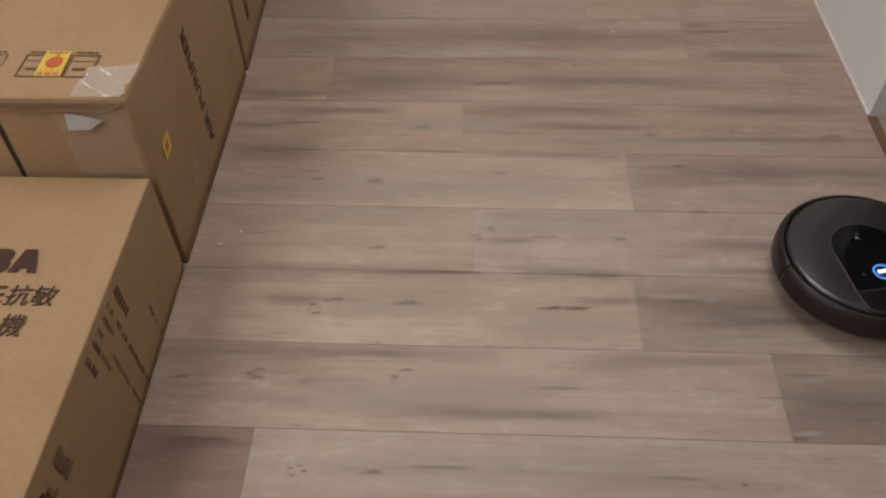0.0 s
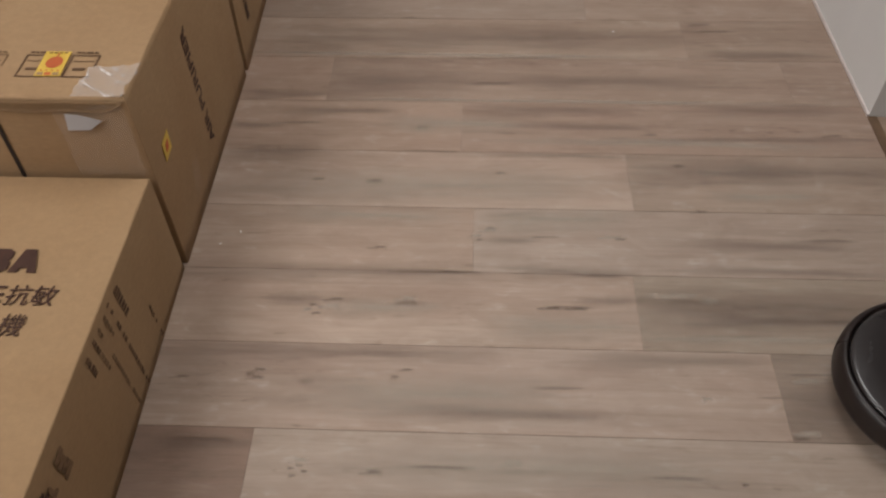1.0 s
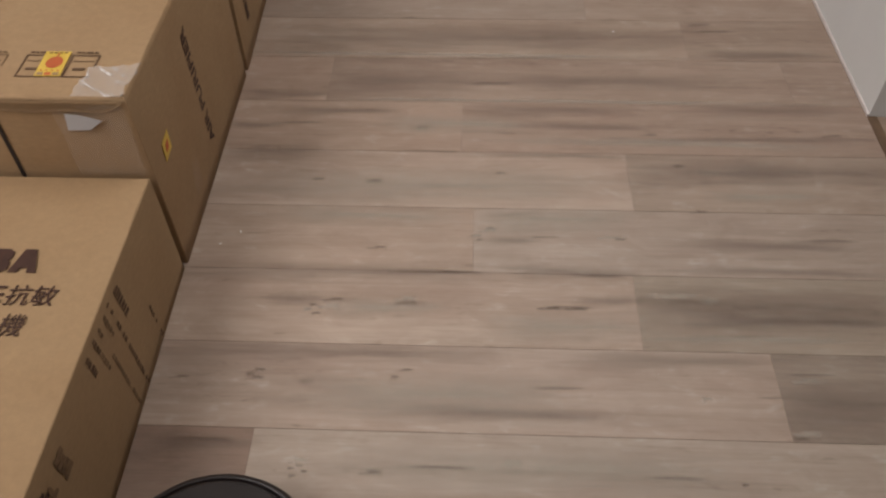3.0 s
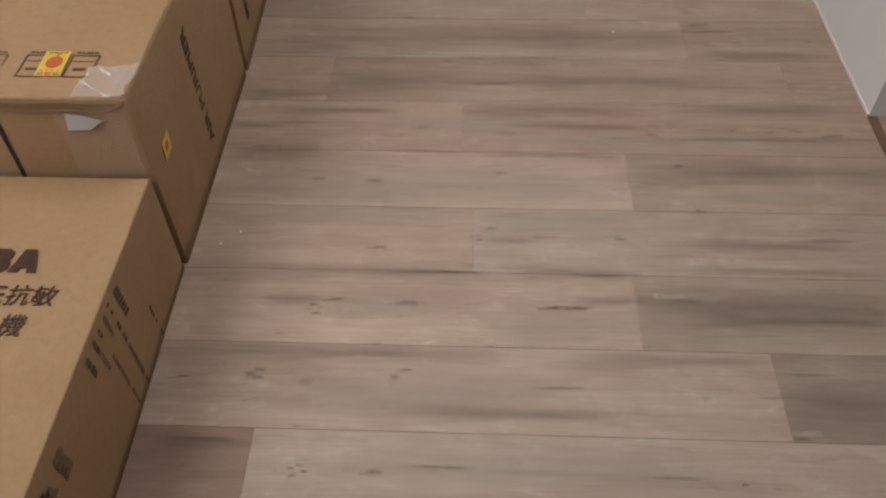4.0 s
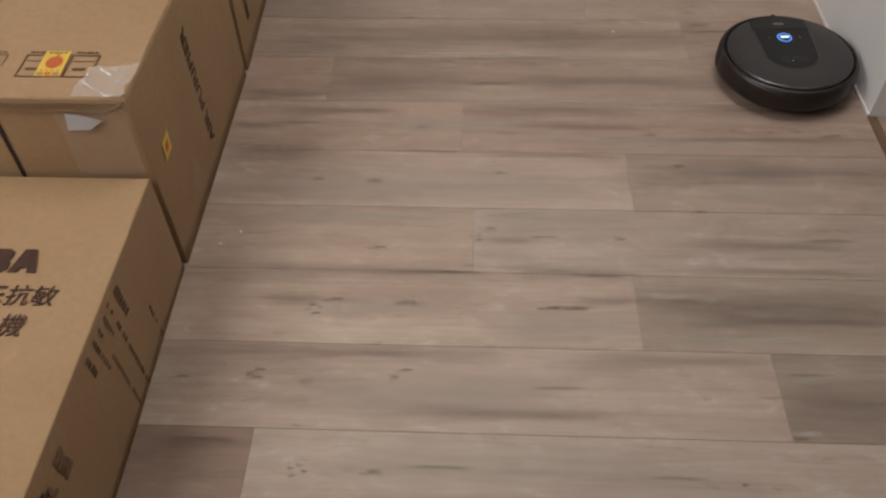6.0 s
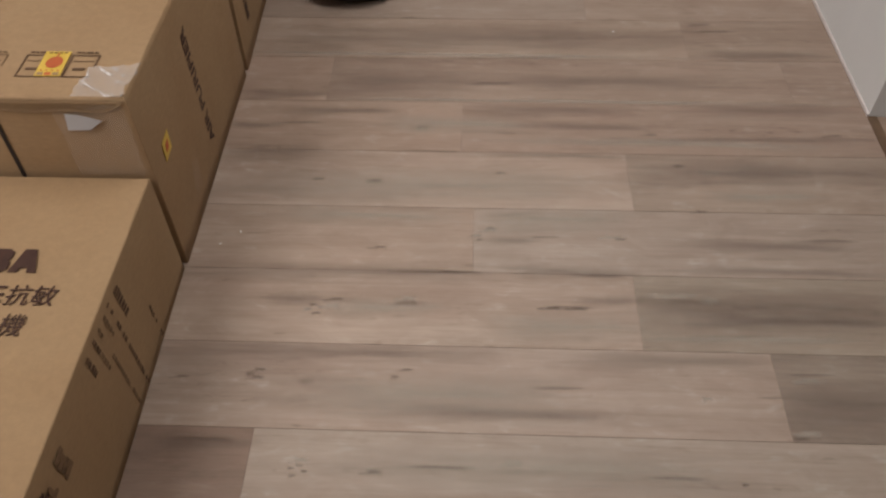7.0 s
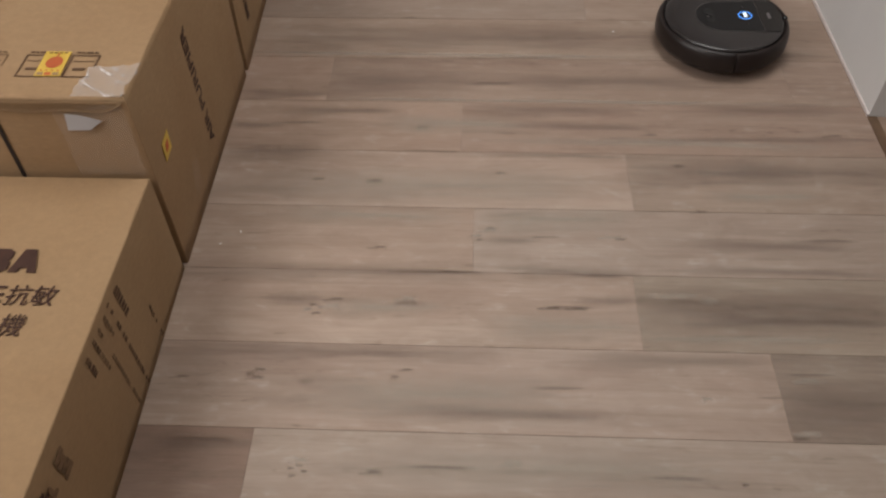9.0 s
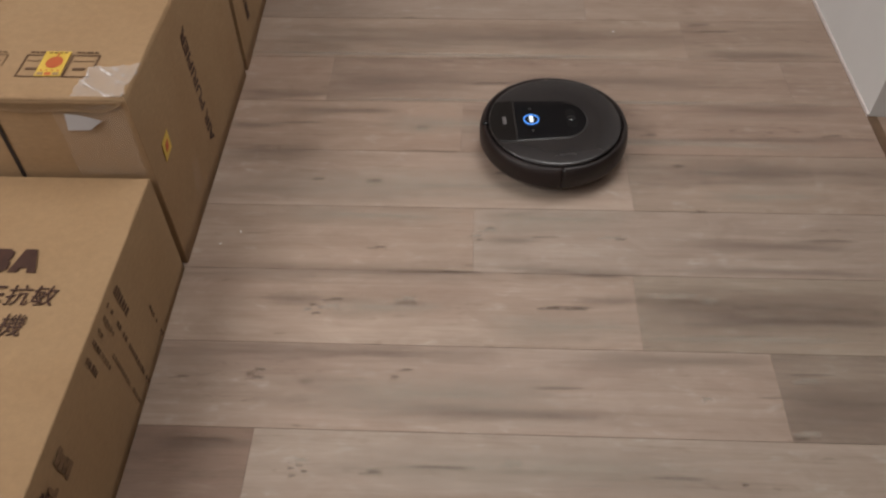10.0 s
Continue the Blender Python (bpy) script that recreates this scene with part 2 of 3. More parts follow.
tagged(part("threshold", block(X_WALL - 0.004, X_WALL + 0.018, -0.2, Y_END - 0.003, -0.004, 0.004, 0.0015), M_STRIP),
       "narrow brown floor strip in the doorway", "threshold", kind="structure")

tagged(part("trim", block(X_WALL - 0.006, X_WALL + 0.0, Y_END - 0.001, Y_NORTH, 0.0, 0.009, 0.0025), M_CAULK), "thin pale sealant bead at the foot of the wall", "trim", kind="structure")

# fixtures out of view, added to go with the three area lights
for at, half in ((WEST_LAMP, 1.0), (LAMP, 0.5), (NEXT_FILL, 0.3)):
    lamp = tagged(new("ceiling_light"), "square white flush ceiling light, unseen, added as a light source", "lamp")
    lamp.location = (*at, Z_TOP)
    part("frame", block(-half - 0.03, half + 0.03, -half - 0.03, half + 0.03, -0.035, 0.0, 0.004), M_CEIL, lamp)
    part("diffuser", block(-half, half, -half, half, -0.045, -0.036, 0.002), M_PANEL, lamp, "glowing white diffuser")


# ---- cardboard cartons ----
def dented(bm, x0, x1, y0, y1, z1, amount, seed):
    """Lets the walls of a carton bulge and its edges waver a little."""
    bmesh.ops.subdivide_edges(bm, edges=[e for e in bm.edges if e.calc_length() > 0.05], cuts=9, use_grid_fill=True)
    for v in bm.verts:
        u = (v.co.x - x0) / (x1 - x0), (v.co.y - y0) / (y1 - y0), v.co.z / z1
        s = [math.sin(math.pi * min(1, max(0, k))) for k in u]
        n = noise.noise_vector(v.co * 4.0 + Vector((seed, 0, 0)))
        v.co += amount * Vector(((u[0] * 2 - 1) * s[1] * s[2], (u[1] * 2 - 1) * s[0] * s[2], (u[2] * 2 - 1) * s[0] * s[1] * 0.5))
        v.co += 0.25 * amount * n * (0 if v.co.z < 0.02 else 1)
    return bm


def carton_body(w, d, z1, edge, rim):
    """A carton with crisp upright edges and a softer rim round the top."""
    bm = block(-w, w, -d, d, 0.001, z1)
    upright = [e for e in bm.edges if abs(e.verts[0].co.z - e.verts[1].co.z) > 0.1]
    bmesh.ops.bevel(bm, geom=upright, offset=edge, segments=2, affect="EDGES", profile=0.6)
    top = [e for e in bm.edges if all(v.co.z > z1 - 0.001 for v in e.verts) and len(e.link_faces) == 2 and any(abs(f.normal.z) < 0.5 for f in e.link_faces)]
    bmesh.ops.bevel(bm, geom=top, offset=rim, segments=4, affect="EDGES", profile=0.55)
    return bm


def carton(label, x0, x1, y0, y1, z1, material, bevel, bulge, seed, group, flare=0.0):
    box = tagged(new("cardboard_box"), label, "box", group)
    box.location = ((x0 + x1) / 2, (y0 + y1) / 2, 0)
    w, d = (x1 - x0) / 2, (y1 - y0) / 2
    bm = dented(carton_body(w, d, z1, 0.002, bevel), -w, w, -d, d, z1, bulge, seed)
    for v in bm.verts:
        v.co.x += flare * max(0.0, v.co.x / w) * (1 - v.co.z / z1) * (0.5 - v.co.y / d / 2)
    part("body", bm, material, box, smooth=True)
    return box


def face_east(box, x, y, z):
    """A pose on the east face: the print's x runs north, its y up."""
    return Matrix.Translation(Vector((x, y, z)) - box.location) @ Matrix(((0, 0, 1, 0), (1, 0, 0, 0), (0, 1, 0, 0), (0, 0, 0, 1)))


def on_top(box, x, y, z):
    return Matrix.Translation(Vector((x, y, z)) - box.location)


def on_south(box, x, y, z):
    return Matrix.Translation(Vector((x, y, z)) - box.location) @ pose(0, 0, 0, 90)


def printed(name, points, material, box, m, label="", t=0.0006):
    return part(name, moved(prism(points, 0, t), m), material, box, label)


def rect(x0, x1, y0, y1, lean=0.0):
    return [(x0, y0), (x1, y0), (x1 + lean, y1), (x0 + lean, y1)]


X_FACE = -0.594
STACK = "cartons standing in a row"

FLARE = 0.011
# the low carton in front, lying flat; its east wall leans out towards the near lower corner
low = carton("brown cardboard carton lying flat with dark brown print", -1.084, X_FACE, 0.40, 1.0835, 0.257, M_CARD, 0.003, 0.0015, 3.0, STACK, flare=FLARE)
TOP = 0.2594
# the maker's name as plain slanted shapes
printed("logo", [(0, 0), (0.016, 0), (0.0185, 0.010), (0.0305, 0.010), (0.032, 0), (0.048, 0), (0.0335, 0.051), (0.0135, 0.051)], M_INK, low, on_top(low, -0.770, 0.852, TOP), "dark brown logo shape")
for k in range(3):
    printed("logo", [(0, 0), (0.030, 0), (0.040, 0.008), (0.040, 0.020), (0.035, 0.026), (0.039, 0.032), (0.039, 0.044), (0.030, 0.051), (0, 0.051)], M_INK, low, on_top(low, -0.812 - 0.05 * k, 0.852, TOP))


def lettering(body, wide, high, material, box, m, shear=0.0, bold=0.0, label=""):
    """Letters drawn to a given width and height, from the lower left corner of the words."""
    me = text_mesh(body, high, material, shear, 0.0003, bold)
    co = np.array([v.co for v in me.vertices])
    lo, hi = co.min(0), co.max(0)
    me.transform(m @ Matrix.Diagonal((wide / (hi[0] - lo[0]), high / (hi[1] - lo[1]), 1, 1)) @ Matrix.Translation((-lo[0], -lo[1], 0)))
    return part("lettering", me, material, box, label)


lettering("\u6297\u654f", 0.083, 0.042, M_INK, low, on_top(low, -0.752, 0.784, TOP), 0.12, 0.0, "dark brown printed words")
lettering("\u6a5f", 0.041, 0.043, M_INK, low, on_top(low, -0.742, 0.724, TOP), 0.12, 0.0)
for k in range(3):
    printed("print_bar", rect(-0.018, 0.018, -0.002, 0.003, 0.002), M_INK, low, on_top(low, -0.776, 0.79 + 0.015 * k, TOP))


def low_face(y, z):
    return face_east(low, X_FACE + 0.0020 + FLARE * (1 - z / 0.257) * (1.0835 - y) / 0.6835, y, z)



# small print on the side: lines running up the face, not legible
LINES = [(0.841, 0.170, 0.240, 0.020, 1), (0.804, 0.204, 0.242, 0.010, 1), (0.8035, 0.011, 0.196, 0.010, 1), (0.781, 0.189, 0.242, 0.009, 0),
         (0.755, 0.220, 0.243, 0.008, 0), (0.755, 0.018, 0.173, 0.009, 0), (0.7305, 0.210, 0.243, 0.010, 1), (0.733, 0.162, 0.204, 0.008, 0),
         (0.698, 0.196, 0.241, 0.013, 1), (0.908, 0.013, 0.105, 0.009, 1)]
for y, z0, z1, h, strong in LINES:
    z = z0
    while z < z1 - 0.003:
        step = min(random.uniform(0.006, 0.014), z1 - z)
        if h > 0.012 or random.random() < 0.85:
            printed("print_bar", rect(-h * random.uniform(0.3, 0.5), h * random.uniform(0.3, 0.5), 0, step * 0.62), M_INK_MID if strong else M_INK_PALE, low, low_face(y, z))
        z += step
# handling symbols near the front edge
for k in range(4):
    printed("symbol", rect(-0.014 + 0.002 * (k % 2), 0.014 - 0.002 * (k % 3), 0, 0.0115), M_INK_PALE, low, low_face(0.545, 0.172 + 0.0132 * k), "brown printed handling symbol")
printed("symbol", [(-0.012, 0), (0.012, 0), (0.012, 0.006), (0.004, 0.01), (0.004, 0.026), (0.0, 0.032), (-0.004, 0.026), (-0.004, 0.01), (-0.012, 0.006)], M_INK_PALE, low, low_face(0.498, 0.185))
printed("symbol", rect(-0.010, 0.010, 0, 0.008), M_INK, low, low_face(0.483, 0.205))
printed("symbol", rect(-0.010, 0.004, 0.012, 0.020), M_INK, low, low_face(0.483, 0.205))

# the tall worn carton behind it, its east wall bulging out towards the floor
LEAN = 0.004
tall = carton("tall worn cardboard carton with stickers and clear tape", -1.082, X_FACE, 1.0995, 1.7365, 0.428, M_CARD_OLD, 0.010, 0.0026, 9.0, STACK, flare=LEAN)
XT, TT, YS = X_FACE + 0.0026, 0.4297, 1.0972
up = face_east(tall, XT, 1.4175, 0.071) @ pose(0, 0, 0, 0, 0, 90)
lettering("AIR PURIFIER", 0.291, 0.029, M_INK, tall, up, 0.0, 0.0008, "dark brown printed words")
printed("sticker", [(0, -0.031), (0.025, 0), (0, 0.031), (-0.025, 0)], M_YELLOW, tall, face_east(tall, XT, 1.180, 0.252) @ pose(0, 0, 0, 0, 0, -45), "yellow warning sticker")
printed("symbol", [(0, -0.014), (0.009, 0), (0, 0.014), (-0.009, 0)], M_RED, tall, face_east(tall, XT + 0.0007, 1.180, 0.252) @ pose(0, 0, 0, 0, 0, -45))
for ob in tall.children:
    if ob.name.split(".")[0] != "body":
        for v in ob.data.vertices:
            v.co.x += LEAN * (1 - v.co.z / 0.428) * (0.5 - v.co.y / 0.637)
# top print: frames with captions, a yellow fragile sticker over them
for fx in (-0.806, -0.722, -0.890):
    w = 0.050
    for a, b, c, d in ((0, w, 0, 0.0022), (0, w, 0.062, 0.0642), (0, 0.0022, 0.002, 0.062), (w - 0.0022, w, 0.030, 0.062), (0.004, 0.012, 0.070, 0.074), (0.014, 0.019, 0.070, 0.074), (0.022, 0.034, 0.070, 0.074), (0.037, 0.044, 0.070, 0.074), (0.012, 0.034, 0.020, 0.026), (0.006, 0.044, 0.045, 0.0465)):
        printed("print_bar", rect(a, b, c, d), M_INK_MID if fx > -0.85 else M_INK_PALE, tall, on_top(tall, fx, 1.154, TT))
st = on_top(tall, -0.7475, 1.191, TT + 0.0009)
printed("sticker", rect(-0.0235, 0.0225, -0.036, 0.036, -0.002), M_YELLOW, tall, st, "yellow sticker with a red symbol")
printed("symbol", [(0.015 * math.cos(a / 8 * math.pi), 0.003 + 0.017 * math.sin(a / 8 * math.pi)) for a in range(16)], M_RED, tall, st @ pose(0, 0, 0.0007))
printed("symbol", rect(-0.0015, 0.0015, 0.020, 0.030), M_RED, tall, st @ pose(0, 0, 0.0007))
for k in range(3):
    printed("symbol", rect(-0.006, 0.005, -0.004, 0.004), M_RED if k == 1 else M_CARD_OLD, tall, st @ pose(-0.014 + 0.014 * k, -0.030, 0.0007))
for k in range(4):
    printed("print_bar", rect(-0.018 + 0.009 * k, -0.012 + 0.009 * k, 0.030, 0.0325), M_INK_MID, tall, st @ pose(0, 0, 0.0007))
    printed("print_bar", rect(-0.017 + 0.010 * k, -0.014 + 0.010 * k, -0.022, -0.019), M_RED, tall, st @ pose(0, 0, 0.0007))
# clear tape folded over the corner and a torn paper label
def sheet(nx, ny, place):
    bm = bmesh.new()
    grid = [[bm.verts.new(place(i / nx, j / ny)) for j in range(ny + 1)] for i in range(nx + 1)]
    for i in range(nx):
        for j in range(ny):
            bm.faces.new((grid[i][j], grid[i + 1][j], grid[i + 1][j + 1], grid[i][j + 1]))
    return bm


def crumple(u, v):
    fold = abs(math.sin(9.0 * (u * 0.8 - v) + 3.0 * noise.noise(Vector((u * 3, v * 3, 1.0)))))
    return (-0.690 + 0.088 * u + 0.012 * v + 0.006 * noise.noise(Vector((v * 5, 0, 0))), 1.1005 + 0.080 * v + 0.010 * u * v, TT + 0.0008 + 0.0042 * fold ** 6 * min(1, 6 * v))


askew = pose(0, 0, 0, 0, 0, 52)
tape = part("tape", moved(sheet(22, 20, crumple), askew.inverted() @ Matrix.Translation(-tall.location)), M_TAPE, tall, "wrinkled clear packing tape", True)
tape.matrix_basis = askew
part("tape", moved(sheet(12, 10, lambda u, v: (-0.728 + 0.126 * u, YS - 0.0022 - 0.0025 * abs(noise.noise(Vector((u * 6, v * 5, 5.0)))), 0.255 + 0.160 * v)), Matrix.Translation(-tall.location)), M_TAPE_FLAT, tall, "", True)
part("tape", moved(sheet(4, 6, lambda u, v: (XT + 0.0006 + LEAN * (0.87 - 0.175 * v) * (0.79 - 0.07 * u - 0.03 * v), 1.232 + 0.045 * u + 0.018 * v, 0.055 + 0.075 * v)), Matrix.Translation(-tall.location)), M_TAPE_FLAT, tall, "", True)
printed("torn_label", [(-0.030, -0.017), (0.010, -0.016), (0.037, 0.005), (0.0, 0.017), (-0.024, 0.019)], M_PAPER, tall, on_south(tall, -0.682, YS - 0.0050, 0.379), "torn white paper label")
# flat dark strip for the shade where the end flaps meet, below the tape
printed("flap_slot", rect(-0.004, 0.004, 0.03, 0.405), M_DARK, tall, on_south(tall, -0.838, YS - 0.0004, 0.0), "dark strip painted as the shade between the end flaps")
# the folded flap along the front edge
bm = sheet(40, 3, lambda u, v: (-1.070 + 0.468 * u, YS - 0.0012 - 0.0035 * (1 - v) * (0.6 + 0.8 * noise.noise(Vector((u * 9, 0.3, 0)))), 0.4225 - (0.017 + 0.006 * noise.noise(Vector((u * 7, 2.0, 0))) + 0.005 * u) * (1 - 0.8 * max(0.0, (u - 0.90) * 10) ** 2) * (1 - v)))
bmesh.ops.solidify(bm, geom=bm.faces[:], thickness=0.0022)
part("flap", moved(bm, Matrix.Translation(-tall.location)), M_CARD_OLD, tall, "crumpled folded flap edge", True)

# the carton behind the tall one
back = carton("tall cardboard carton standing behind another", -1.080, X_FACE + 0.003, 1.7515, 2.39, 0.428, M_CARD, 0.006, 0.0015, 17.0, STACK)
for z0, z1 in ((0.092, 0.110), (0.114, 0.136), (0.142, 0.165), (0.171, 0.19), (0.196, 0.222), (0.228, 0.26)):
    printed("print_bar", rect(-0.012, 0.012, 0, z1 - z0), M_INK, back, face_east(back, X_FACE + 0.0048, 1.854, z0))


back.rotation_euler.z = radians(2.2)
back.location.x -= 0.015


# ---- robot vacuum ----
def vacuum():
    """Round cleaner, its front along +x."""
    r = tagged(new("robot_vacuum"), "round black robot vacuum cleaner with glossy top strip", "robot vacuum")
    side = [(0.134, 0.016), (0.139, 0.0120), (0.154, 0.0195), (0.1645, 0.029), (0.1685, 0.037), (0.169, 0.043), (0.169, 0.062), (0.1675, 0.071), (0.1640, 0.0795), (0.1590, 0.0828), (0.1560, 0.0825), (0.1545, 0.0800), (0.1540, 0.070), (0.140, 0.066)]
    part("bumper", turned(side, -89.2, 89.2, 72), M_BLACK, r, "matt black front bumper", True)
    part("shell", turned([(a * 0.9965 + 0.0002, b) for a, b in side], 90.0, 270.0, 72), M_SHELL, r, "", True)
    part("chassis", turned([(0.0, 0.014), (0.126, 0.012), (0.1295, 0.016), (0.1295, 0.064), (0.0, 0.066)], steps=64), M_RUBBER, r)
    part("top_plate", turned([(0.0, 0.0675), (0.1480, 0.0675), (0.1508, 0.0760), (0.1506, 0.0825), (0.1490, 0.0848), (0.1440, 0.0860), (0.1000, 0.0868), (0.0, 0.0872)], steps=96), M_TOP, r, "charcoal grey top plate", True)

    def strip(grow, front, n=20):
        pts = [(front, -0.069 - grow), (front, 0.069 + grow)]
        c, rad = -0.012, 0.063 + grow
        for i in range(n + 1):
            a = radians(90 + 180 * i / n)
            pts.append((c + rad * 0.96 * math.cos(a), (rad + 0.001) * math.sin(a)))
        return pts

    part("strip_trim", prism(strip(0.0028, 0.0895), 0.084, 0.0876, 0.0006), M_TRIM, r, "thin grey trim round the glossy strip")
    part("top_strip", prism(strip(0.0, 0.0885), 0.084, 0.0886, 0.0008), M_GLOSS, r, "glossy black top strip")
    edge = [(0.0915, -0.0715), (0.0915, 0.0715)]
    edge += [(0.1465 * math.cos(a), 0.1465 * math.sin(a)) for a in (radians(x) for x in (28, 22, 16, 10, 4, -4, -10, -16, -22, -28))]
    part("front_cover", prism(edge, 0.083, 0.0878, 0.0008), M_COVER, r, "black cover at the front edge")
    part("badge", moved(prism(rect(-0.004, 0.004, -0.013, 0.013), 0, 0.0006), pose(0.114, 0, 0.0878)), M_BADGE, r, "small grey badge")
    part("sensor_dome", moved(turned([(0.0, 0.007), (0.004, 0.0062), (0.007, 0.003), (0.0075, 0.0)], steps=20), pose(0.1575, 0, 0.0795)), M_GLOSS, r, "", True)
    pill = [(-0.038 + 0.0115 * math.cos(a), math.copysign(0.022, math.sin(a)) + 0.0115 * math.sin(a)) for a in (radians(7.5 + 15 * k) for k in range(24))]
    window = part("lens_window", prism(pill, 0.0884, 0.0890, 0.0003), M_LENS, r, "dark glass window over the camera")
    part("camera_lens", moved(turned([(0.0, 0.0022), (0.005, 0.0019), (0.0085, 0.0010), (0.0095, 0.0)], steps=28), pose(-0.038, 0, 0.0889)), M_LENS, window, "small round camera lens", True)
    button = part("clean_button", moved(turned([(0.0, 0.0020), (0.008, 0.0018), (0.0135, 0.0012), (0.0148, 0.0)], steps=36), pose(0.053, 0, 0.0886)), M_GLOSS, r, "round button lit in blue and white", True)
    part("light_ring", moved(turned([(0.0151, 0.0), (0.0153, 0.0011), (0.0177, 0.0011), (0.0180, 0.0)], steps=40), pose(0.053, 0, 0.0886)), M_BLUE, button, "blue light ring")
    part("light_bar", moved(prism(rect(-0.0042, 0.0042, -0.0105, 0.0105), 0.0, 0.0004), pose(0.053, 0, 0.0906)), M_WHITE_LED, button, "white light bar")
    for s in (-1, 1):
        part("side_button", moved(turned([(0.0, 0.0006), (0.0030, 0.0006), (0.0032, 0.0)], steps=14), pose(0.053, 0.038 * s, 0.0886)), M_TRIM, r)
        wheel = part("wheel", moved(turned([(0.010, -0.009), (0.030, -0.009), (0.033, -0.006), (0.033, 0.006), (0.030, 0.009), (0.010, 0.009)], steps=28), pose(-0.005, 0.115 * s, 0.0332, 90)), M_RUBBER, r, "", True)
        part("hub", moved(turned([(0.0, -0.008), (0.0105, -0.008), (0.0105, 0.008), (0.0, 0.008)], steps=16), pose(-0.005, 0.115 * s, 0.0332, 90)), M_TRIM, wheel)
    return r


robot = vacuum()

# ---- crumbs on the floor ----
for x, y, s in ((-0.498, 1.190, 0.0032), (-0.535, 1.154, 0.0022), (0.371, 1.953, 0.0030)):
    bm = bmesh.new()
    bmesh.ops.create_icosphere(bm, subdivisions=1, radius=s)
    for v in bm.verts:
        v.co = v.co * random.uniform(0.7, 1.2)
        v.co.z *= 0.6
    c = tagged(part("crumb", bm, M_CRUMB), "tiny white crumb on the plank floor", "crumb")
    c.location = (x, y, s * 0.42)

# ---- floor planks, each a piece of its own ----
# where each row of planks has a joint, rows counted from the far one
JOINT = {-1: 0.302, 0: 0.556, 1: -0.376, 2: -0.032, 3: 0.350, 4: 0.002, 5: 0.326, 6: 0.561, 7: -0.379}
# lighter, darker and warmer boards; floor light, brighter mid-room, is tinted in too
TONE = {(-1, 0): (0.92, 0.88, 0.85), (0, -1): (0.97, 0.936, 0.902), (0, 0): (0.839, 0.793, 0.758), (1, -1): (1.01, 0.936, 0.892), (1, 0): (0.861, 0.805, 0.773),
        (1, 1): (0.893, 0.848, 0.823), (2, -1): (1.05, 0.985, 0.941), (2, 0): (0.898, 0.828, 0.796), (2, 1): (0.912, 0.885, 0.86), (3, -1): (1.174, 1.158, 1.143),
        (3, 0): (0.965, 0.95, 0.925), (4, -1): (1.044, 1.0, 0.965), (4, 0): (1.048, 1.065, 1.071), (5, -1): (1.144, 1.119, 1.094), (5, 0): (0.847, 0.85, 0.814),
        (6, -1): (1.044, 1.02, 1.004), (6, 0): (0.729, 0.72, 0.693), (7, -1): (0.778, 0.704, 0.661), (7, 0): (1.009, 1.025, 1.02)}
shared = {}


def plank_mesh(length):
    key = round(length, 3)
    if key not in shared:
        bm = block(-length / 2, length / 2, -ROW / 2, ROW / 2, -0.006, 0.0)
        for v in bm.verts:
            if v.co.z > -0.001:
                v.co.x -= math.copysign(0.0002, v.co.x)
                v.co.y -= math.copysign(0.0006, v.co.y)
        shared[key] = mesh_of(bm, M_PLANK, "plank")
    return shared[key]


dice = random.Random(11)
for row in range(-14, 23):
    y = 2.009 - ROW * (row + 0.5)
    joint = JOINT.get(row, dice.uniform(0.0, LENGTH))
    k = math.floor((X_WEST - joint) / LENGTH)
    while joint + k * LENGTH < X_EAST:
        a, b = max(X_WEST, joint + k * LENGTH), min(X_EAST, joint + (k + 1) * LENGTH)
        if b - a > 0.02:
            p = part("plank", plank_mesh(b - a), None, floor)
            p.location = ((a + b) / 2, y, 0)
            g = dice.uniform(0.86, 1.06)
            c = TONE.get((row, k), (g, g * dice.uniform(0.97, 1.0), g * dice.uniform(0.94, 0.99)))
            p.color = (*c, 1)
        k += 1


# dark knots and pale flecks in the boards: place and length
def fleck(name, x, y, length, wide, material, z=0.0006):
    bm = bmesh.new()
    bm.faces.new([bm.verts.new((length / 2 * a, wide / 2 * b, 0)) for a, b in ((-1, -1), (1, -1), (1, 1), (-1, 1))])
    f = part(name, bm, material, floor)
    f.location = (x, y, z + dice.uniform(0, 0.00008))
    f.rotation_euler.z = dice.uniform(-0.02, 0.02)


KNOTS = [(-0.273, 1.012, 0.040), (-0.308, 0.976, 0.020), (-0.316, 0.997, 0.017), (-0.126, 1.007, 0.051), (-0.224, 1.355, 0.036), (-0.355, 1.357, 0.032), (0.059, 1.386, 0.026),
         (0.013, 1.179, 0.019), (0.492, 1.273, 0.033), (-0.198, 1.153, 0.048), (0.308, 1.187, 0.024), (-0.537, 0.823, 0.032), (-0.397, 0.825, 0.026), (-0.395, 0.842, 0.022),
         (-0.121, 0.849, 0.026), (-0.140, 0.833, 0.016), (-0.304, 0.645, 0.014), (-0.300, 0.631, 0.013), (-0.164, 0.642, 0.034), (0.461, 0.638, 0.013), (0.572, 0.727, 0.033)]
KNOTS_FAR = [(-0.130, 1.544, 0.040), (0.416, 1.525, 0.040), (0.466, 1.418, 0.026), (0.156, 1.001, 0.056), (0.209, 1.000, 0.039), (-0.188, 2.012, 0.060), (0.847, 1.531, 0.060),
             (-0.280, 0.640, 0.012), (-0.290, 0.650, 0.012), (-0.410, 0.832, 0.016), (0.036, 1.213, 0.020)]
